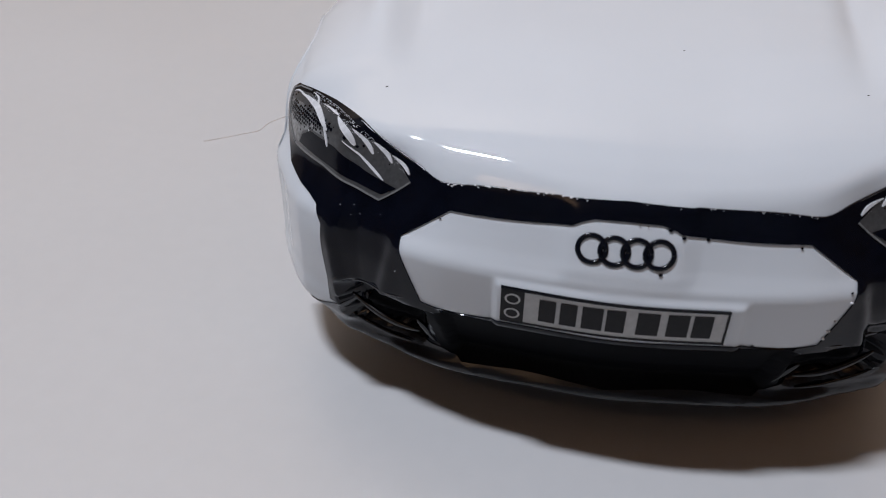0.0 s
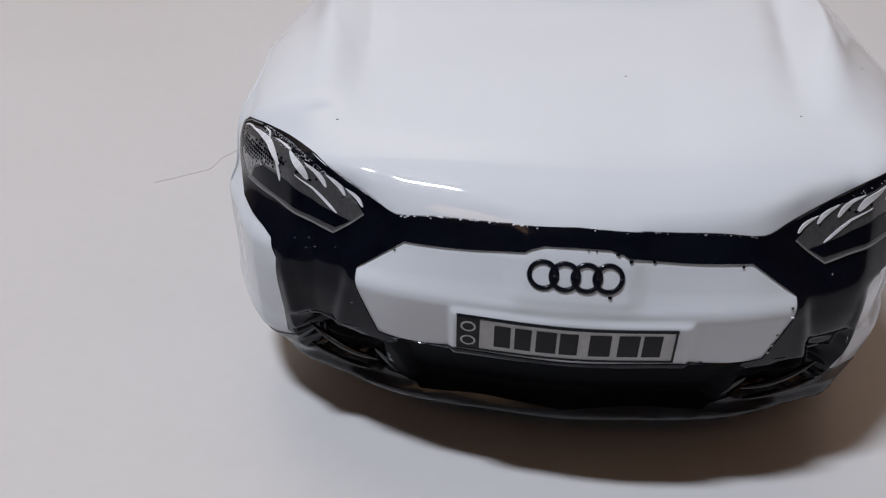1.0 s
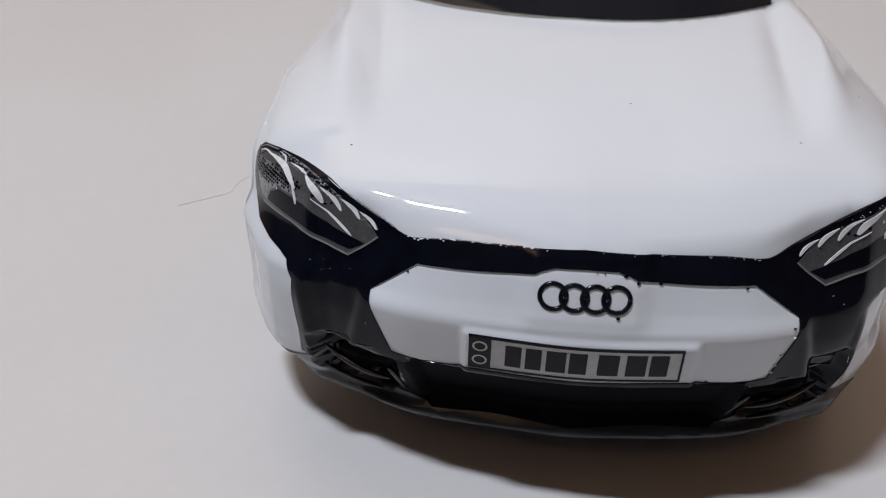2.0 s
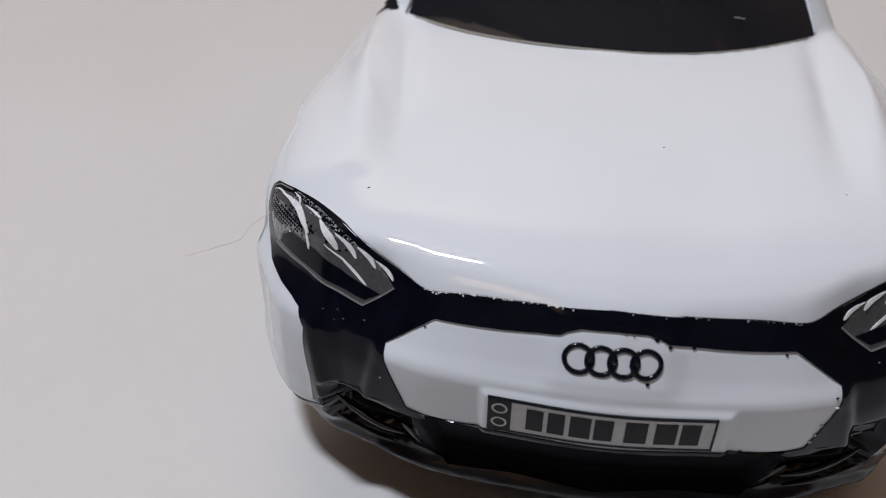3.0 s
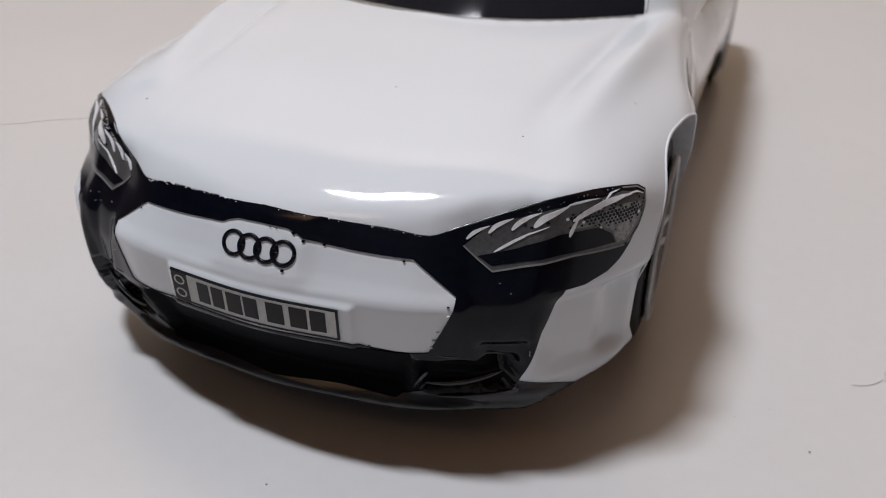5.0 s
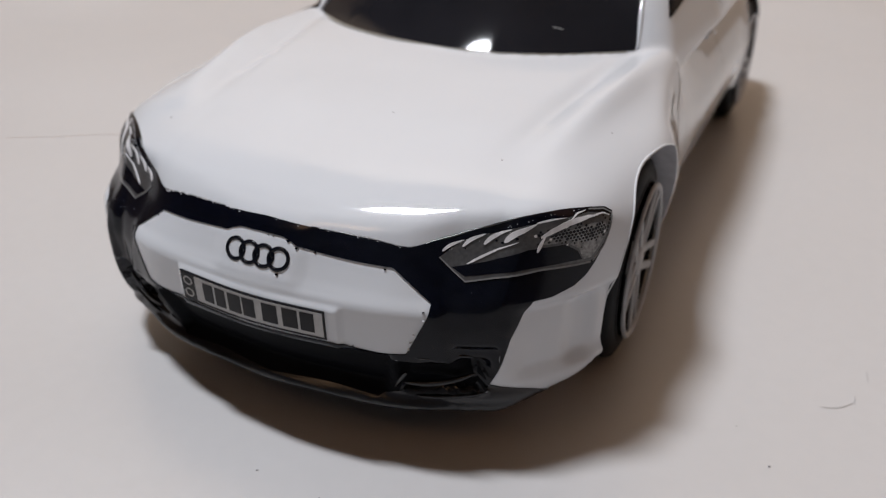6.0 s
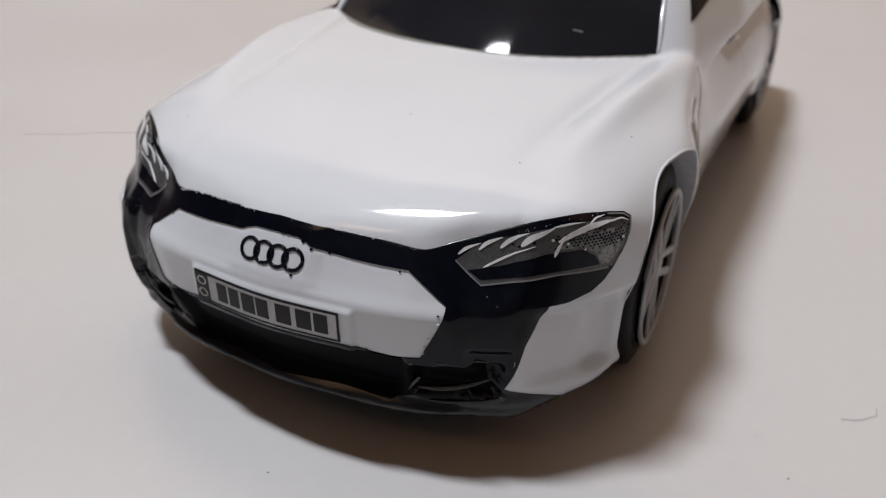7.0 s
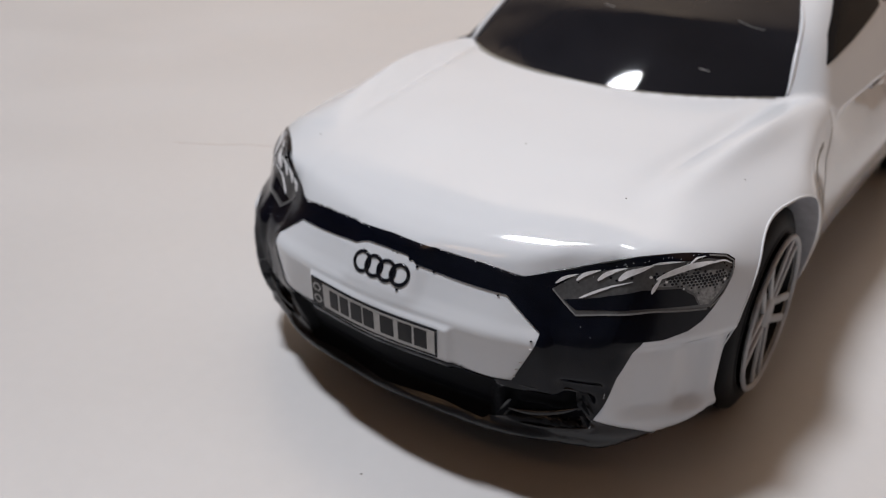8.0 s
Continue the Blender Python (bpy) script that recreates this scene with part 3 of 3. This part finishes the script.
first = build_wheel(car)
first.matrix_world = Matrix.Translation(Vector((13.8, 14.5, TYRE_R)) * MM) @ Matrix.Rotation(radians(2.0), 4, "Z")
for x, y, toe in ((-13.8, 14.5, 2.0), (12.9, 60.9, 0.0), (-12.9, 60.9, 0.0)):
    m = Matrix.Translation(Vector((x, y, TYRE_R)) * MM)
    copy_thing(first, m @ Matrix.Rotation(radians(toe + (180 if x < 0 else 0)), 4, "Z") @ Matrix.Rotation(y * 0.7, 4, "X")).parent = car
axle = lathe([(0.05, -12.3), (0.6, -12.3), (0.6, 12.3), (0.05, 12.3)], 20)
axle_mesh = mesh_of(axle, LINER, True, "axle")
for y in (14.5, 60.9):
    part("axle", axle_mesh, LINER, car).location = Vector((0, y, TYRE_R)) * MM

# the black plastic base under the shell
bm = bmesh.new()
box(bm, -11.0 * MM, 11.0 * MM, 5 * MM, 72 * MM, 1.9 * MM, 3.4 * MM, 0.4 * MM)
part("chassis", bm, PLASTIC, car, "black moulded plastic base", smooth=False)

# side and rear glass
for sx in (-1, 1):
    eye = sideways(sx)
    part("side_window", skin([[(26.2, 16.5), (32.2, 17.0), (37, 17.6), (40, 18.1), (40.2, 20.3), (34, 20.3), (30.8, 19.6), (27.9, 18.0)]], eye, 0.03, solid_points=False), SIDE_GLASS, car, "dark smoked front door window")
    part("side_window", skin([[(41.4, 18.15), (52, 17.9), (56.5, 17.5), (50, 19.6), (41.6, 20.2)]], eye, 0.03, solid_points=False), SIDE_GLASS, car, "dark smoked rear door window")
    if sx < 0:
        part("window_corner", skin([[(22.9, 14.95), (24.9, 15.1), (24.7, 15.75)]], eye, 0.04, 0.4, solid_points=False), SIDE_GLASS, car)
    # shut lines, a vent behind the wheel and the door handles
    for line in ([(24.3, 15.1), (24.2, 14.3), (24.1, 13.6), (23.3, 13.05), (21.9, 12.3), (21.4, 10.5), (22.4, 7.5), (24.0, 4.7)], [(41.0, 16.2), (41.0, 12), (41.6, 8), (43, 4.5)], [(24.0, 4.5), (33, 4.2), (43, 4.5)]):
        part("shut_line", skin([stroke(line, 0.16)], eye, 0.012, 0.8, solid_points=False), GROOVE, car)
    part("side_vent", skin([stroke([(21.6, 13.2), (20.4, 13.1), (19.3, 12.85), (18.9, 12.45), (18.84, 12.0)], 0.26, 0.5)], eye, 0.02, 0.5, solid_points=False), GROOVE, car)
    for y in (36.0, 51.0):
        part("door_handle", skin([[(y - 1.0, 13.3), (y + 1.0, 13.38), (y + 1.0, 13.7), (y - 1.0, 13.62)]], eye, 0.16, 0.4, solid_points=False), WHITE, car)
REAR = [(0, 54.5, 19.6), (6.5, 54.5, 19.0), (8.0, 62, 17.2), (0, 64.5, 17.0)]
part("rear_window", skin([REAR], fan(CABIN_EYE), 0.04, 2.5, mirror=True), GLASS, car, "dark smoked rear screen")
part("tail_lamp", skin([[(0, 76, 12.6), (12, 74, 12.9), (13.6, 71.5, 12.6), (13.4, 71.8, 11.6), (0, 76, 11.7)]], fan(np.array((0, 60.0, 9.0))), 0.05, 2.5, mirror=True), RED, car, "full-width red tail lamp strip")

# headlamps, one on each side
# silver flashes as centre lines (degrees round the nose) with their widths: a row of hooked teeth, then one large branched flash
FLASHES = [([(40.6, 15.8), (42.0, 16.7), (43.4, 17.2), (45.0, 17.6)], 0.85), ([(44.6, 16.4), (46.0, 17.5), (47.4, 18.0), (49.0, 18.4)], 0.95), ([(48.3, 16.5), (49.8, 17.6), (51.4, 18.2), (53.2, 18.7)], 1.05),
           ([(51.8, 16.5), (53.4, 17.8), (55.2, 18.4), (57.2, 19.0)], 1.35), ([(57.1, 19.15), (59.6, 19.2), (62.2, 19.0)], 0.4), ([(57.6, 16.5), (60.2, 17.5), (63.4, 18.2), (65.8, 18.2), (68.2, 17.9)], 1.25),
           ([(56.7, 14.1), (57.5, 15.4), (58.8, 17.2)], 0.8), ([(44.8, 13.2), (48.7, 14.8), (53.8, 16.4)], 0.62), ([(67.4, 18.1), (69.4, 17.9), (71.0, 17.1)], 0.35), ([(63.0, 18.6), (64.6, 19.2), (66.2, 19.2)], 0.35)]
LENS = [(8.26, 2.14, 10.38), (9.49, 2.17, 9.41), (10.79, 2.98, 9.61), (12.11, 4.15, 9.76), (13.2, 5.3, 9.75), (14.0, 5.95, 9.9), (14.28, 6.5, 10.55), (14.34, 7.0, 11.25), (14.1, 7.2, 11.65), (13.35, 6.2, 11.97), (12.5, 5.25, 11.9), (11.2, 4.15, 11.72), (9.8, 3.4, 11.28), (8.9, 2.8, 10.95)]
INNER = [(8.82, 2.24, 9.98), (9.40, 2.30, 9.64), (11.53, 3.62, 9.91), (13.25, 5.68, 9.97), (13.10, 5.53, 10.40), (12.69, 5.12, 10.76), (11.54, 3.96, 10.71), (10.10, 3.09, 10.23)]
FRAME = [(8.26, 2.14, 10.38), (8.9, 2.16, 9.86), (9.49, 2.17, 9.45), (10.79, 2.98, 9.65), (12.11, 4.15, 9.80), (13.2, 5.3, 9.78), (13.9, 5.85, 9.82)]
BACK_EDGE = [(13.4, 6.3, 12.08), (13.9, 7.0, 11.92), (14.2, 7.3, 11.68), (14.36, 7.0, 11.2), (14.3, 6.45, 10.4), (14.0, 5.95, 9.85)]
flat, onto, _ = fan(NOSE_EYE)


def mirrored(points, sx):
    return [(x * sx, y, z) for x, y, z in points]


for sx in (-1, 1):
    eye = fan(NOSE_EYE)
    lamp_part = part("headlamp", skin([mirrored(LENS, sx)], eye, 0.075, 1.0, 0.03), SMOKE, car, "printed grey headlamp with silver flashes")
    part("lamp_bowl", skin([mirrored(INNER, sx)], eye, 0.095, 1.0, 0.06), BLACK, lamp_part, "black inner bowl of the lamp")
    part("lamp_edge", skin([stroke(flat(mirrored(FRAME, sx)), 0.28)], eye, 0.10, 1.0, 0.06, False), DARK_SILVER, lamp_part, "thin grey lamp outline")
    part("lamp_edge", skin([stroke(flat(mirrored(BACK_EDGE, sx)), 0.2)], eye, 0.10, 1.0, 0.04, False), DARK_SILVER, lamp_part)
    for line, width in FLASHES:
        q = [(u * sx, v) for u, v in line]
        part("lamp_flash", skin([stroke(q, width, 0.35, True)], eye, 0.11, 0.8, 0.06, False), SILVER, lamp_part, "silver printed daytime light flash")
    part("lens_patch", skin([[(u * sx, v) for u, v in ([(57.4, 15.3), (59.6, 15.1), (61.8, 14.9), (63.9, 13.5), (64.9, 11.3), (66.3, 11.3), (68.3, 13.2), (69.9, 15.4), (69.5, 16.5), (66.4, 17.1), (62.6, 16.8), (59.6, 16.3)])[::sx]]], eye, 0.082, 1.0, 0.06, False), STIPPLE, lamp_part, "paler stippled patch of the lens")
    # dark dots of the printed lens pattern, inside the lens
    edge = flat(LENS)

    def within(u, v):
        inside = False
        for (a, b), (e, g) in zip(edge, np.roll(edge, 1, 0)):
            if (b > v) != (g > v) and u < (e - a) * (v - b) / (g - b) + a:
                inside = not inside
        return inside

    rng = random.Random(5)
    dots, pale = [], []
    k = np.linspace(0, 2 * np.pi, 6, endpoint=False)
    for i in range(60):
        for j in range(16):
            u, v = 40 + i * 0.62 + 0.31 * (j % 2), 10.0 + j * 0.50
            mesh_part = 0.5 + 0.5 * math.tanh((u - 59) / 3)
            band = math.exp(-(((v - 16.2 + 0.12 * (u - 62)) / 1.5) ** 2))
            if all(within(u + 0.25 * math.cos(w), v + 0.25 * math.sin(w)) for w in k) and rng.random() < 0.12 * band + mesh_part * band * 1.1:
                r = (0.13 + 0.16 * band) * (0.85 + 0.3 * rng.random())
                (pale if rng.random() > (0.95 if sx > 0 else 0.985) else dots).append(np.stack([(u + r * np.cos(k)) * sx, v + 0.9 * r * np.sin(k)], -1)[::sx])
    for i in range(330 if sx < 0 else 40):
        s = rng.random()
        u, v = flat(np.array((8.5, 2.5, 10.8)) * (1 - s) + np.array((13.2, 6.2, 12.1)) * s + np.array((0, 0, 0.30 * math.sin(math.pi * s) - 0.32 * rng.random() ** 2)))
        r = 0.025 + 0.045 * rng.random()
        pale.append(np.stack([(u + r * np.cos(k)) * sx, v + 0.9 * r * np.sin(k)], -1)[::sx])
    part("lens_dots", skin(dots, eye, 0.09, 99.0, 0.06, False), BLACK, lamp_part, "black printed dot pattern")
    part("lens_dots", skin(pale, eye, 0.09, 99.0, 0.06, False), SILVER, lamp_part, "pale printed dot pattern")

# emblem of four interlocked rings, each a low rounded band
turn = np.linspace(0, 2 * np.pi, 57)
for k in range(4):
    line = ahead()[1](np.stack([-1.20 + 0.80 * k + 0.505 * np.cos(turn), 9.62 + 0.435 * np.sin(turn)], -1))
    out = skin_normal(line, 0.15)
    along = np.gradient(line, axis=0)
    along /= np.linalg.norm(along, axis=1, keepdims=True)
    across = np.cross(out, along)
    section = np.linspace(0, 2 * np.pi, 10, endpoint=False)
    rows = [c + 0.098 * np.cos(section)[:, None] * u + (0.004 * k + 0.075 * np.sin(section))[:, None] * n for c, u, n in zip(line, across, out)]
    part("badge_ring", grid_mesh(rows), BLACK, car, "raised black ring")

# plate under the emblem; its characters are plain bars
plate_ob = part("number_plate", skin([[(-4.32, 6.42), (3.93, 6.42), (3.93, 7.90), (-4.32, 7.96)]], ahead(), 0.06, solid_points=False), PLATE, car, "light grey printed plate with dark characters")
for line in ([(-4.32, 7.93), (3.95, 7.87)], [(3.9, 7.9), (3.9, 6.42)], [(-4.3, 6.40), (3.95, 6.42)]):
    part("plate_border", skin([stroke(line, 0.085)], ahead(), 0.085, solid_points=False), BLACK, plate_ob)
part("plate_badge", skin([[(-4.3, 6.44), (-3.42, 6.43), (-3.42, 7.92), (-4.3, 7.94)]], ahead(), 0.075, solid_points=False), DARK_GREY, plate_ob, "dark strip at the end of the plate")
for z in (7.5, 6.82):
    a = np.linspace(0, 2 * np.pi, 21)
    ring = [[np.array((-3.86 + 0.3 * f * np.cos(w), z + 0.24 * f * np.sin(w))) for f, w in ((1.0, u), (1.0, v), (0.75, v), (0.75, u))] for u, v in zip(a, a[1:])]
    part("plate_mark", skin(ring, ahead(), 0.09, 5.0, solid_points=False), PLATE, plate_ob)
for x0, x1 in ((-2.86, -2.24), (-2.08, -1.46), (-1.28, -0.52), (-0.40, 0.28), (0.70, 1.50), (1.78, 2.56), (2.70, 3.40)):
    part("character_bar", skin([[(x0, 6.66), (x1, 6.66), (x1, 7.68), (x0, 7.68)]], ahead(), 0.085, solid_points=False), DARK_GREY, plate_ob)

# faint scratches on the windscreen
for line, width in (([(6.93, 25.06, 18.56), (7.85, 25.05, 18.28), (8.55, 25.28, 18.17)], 0.10), ([(6.4, 21.23, 16.3), (6.98, 21.39, 16.2)], 0.14), ([(-1.5, 24.2, 18.6), (-0.6, 24.0, 18.5)], 0.08)):
    part("scratch", skin([stroke(fan(CABIN_EYE)[0](line), width * 1.6)], fan(CABIN_EYE), 0.06, 2.0, 0.03, False), DARK_SILVER, car, "faint scratch on the windscreen")

# specks and chips in the paint
def blot(c, r, rng, n=9, flat=0.55):
    return [(c[0] + r * (0.6 + 0.6 * rng.random()) * math.cos(k * 2 * math.pi / n), c[1] + flat * r * (0.6 + 0.6 * rng.random()) * math.sin(k * 2 * math.pi / n)) for k in range(n)]


rng = random.Random(11)
for x, y, r in ((-10.0, 5.9, 0.065), (9.05, 7.1, 0.06), (2.07, 9.26, 0.05), (12.9, 12.0, 0.05)):
    part("paint_speck", skin([blot((x, y), r, rng)], downward(), 0.01, 5.0, -0.02, False), DARK_GREY, car)
for x, z, r in ((1.50, 10.40, 0.10), (1.98, 10.18, 0.09), (2.85, 10.10, 0.07), (3.0, 10.14, 0.06), (0.4, 10.48, 0.03), (0.7, 10.46, 0.03), (1.3, 9.0, 0.08), (6.2, 9.85, 0.06), (8.25, 8.35, 0.05), (5.1, 6.15, 0.06), (-6.9, 9.6, 0.05)):
    part("paint_chip", skin([blot((x, z), r, rng)], ahead(), 0.055, 5.0, -0.02, False), BLACK, car)
for x, z, r in ((7.9, 7.2, 0.05), (7.75, 6.75, 0.06), (8.3, 8.0, 0.05), (7.65, 6.4, 0.07), (-8.6, 7.2, 0.022), (-9.4, 9.0, 0.02), (-10.3, 8.8, 0.022), (-10.6, 9.05, 0.018), (-10.7, 8.7, 0.018), (-11.2, 8.95, 0.02), (10.4, 8.7, 0.02), (9.9, 9.05, 0.022)):
    part("paint_chip", skin([blot((x, z), r, rng)], ahead(), 0.075, 5.0, 0.0, False), SILVER, car)


flecks = []
for k in range(90):
    x = 13.4 * rng.random() ** 1.5 - 6.7
    z = np.interp(abs(x), (0, 3, 5.16, 6.97), (11.15, 11.04, 10.97, 10.75)) - 0.02 - 0.06 * rng.random() ** 3
    flecks.append(blot((x, z), (0.012 + 0.022 * rng.random()) * (1.5 if x < -2 else 1), rng, 6))
part("paint_flecks", skin(flecks, ahead(), 0.075, 5.0, 0.0, False), SILVER, car, "silver flecks along the edge of the black print")


# ---- loose bits ----
def thread(name, points, thick, mat, label, category):
    cu = bpy.data.curves.new(name, "CURVE")
    cu.dimensions, cu.bevel_depth, cu.bevel_resolution = "3D", thick * MM, 1
    sp = cu.splines.new("NURBS")
    sp.points.add(len(points) - 1)
    for q, p in zip(sp.points, points):
        q.co = (*(Vector(p) * MM), 1)
    sp.use_endpoint_u, sp.order_u = True, 3
    tmp = new(name, cu)
    bpy.context.view_layer.update()
    me = bpy.data.meshes.new_from_object(tmp.evaluated_get(bpy.context.evaluated_depsgraph_get()))
    bpy.data.objects.remove(tmp)
    me.materials.clear()
    return tagged(part(name, me, mat), label, category)


hair = thread("hair", [(-14.7, 7.2, 10.5), (-14.65, 6.4, 10.75), (-14.6, 5.3, 11.1), (-14.56, 4.2, 11.45), (-14.3, 2.9, 11.9), (-14.05, 1.8, 12.2), (-14.5, 1.0, 12.4), (-14.9, 0.4, 12.5), (-15.4, -0.3, 12.64)], 0.010, HAIR, "thin pale hair clinging to the headlamp of the toy", "hair")
hair.data.materials.append(HAIR)
for points, thick in (([(25.4, 13.5, 0.05), (25.9, 13.6, 0.05), (26.5, 14.0, 0.05), (26.9, 14.6, 0.05)], 0.014), ([(27.0, 14.5, 0.05), (27.0, 15.3, 0.05)], 0.015), ([(28.8, 19.6, 0.05), (30.2, 19.2, 0.05)], 0.018), ([(27.5, 18.0, 0.05), (27.6, 17.0, 0.05)], 0.015)):
    t = thread("lint_fibre", points, thick, LINT, "tiny grey lint fibre lying on the white table", "lint")
    t.data.materials.append(LINT)
for x, y, r in ((1.58, -3.72, 0.11), (23.47, 7.51, 0.12), (20.06, 8.7, 0.07), (21.6, 9.9, 0.07), (5.2, -3.9, 0.08)):
    bm = bmesh.new()
    bmesh.ops.create_icosphere(bm, subdivisions=2, radius=0.62 * r * MM)
    for v in bm.verts:
        v.co *= 0.75 + 0.5 * noise.noise(v.co * 9000 + Vector((x, y, 0)))
        v.co.z *= 0.5
    low = min(v.co.z for v in bm.verts)
    for v in bm.verts:
        v.co += Vector((x * MM, y * MM, -low))
    tagged(part("dust_speck", bm, LINT), "tiny grey dust speck on the white table", "dust speck")
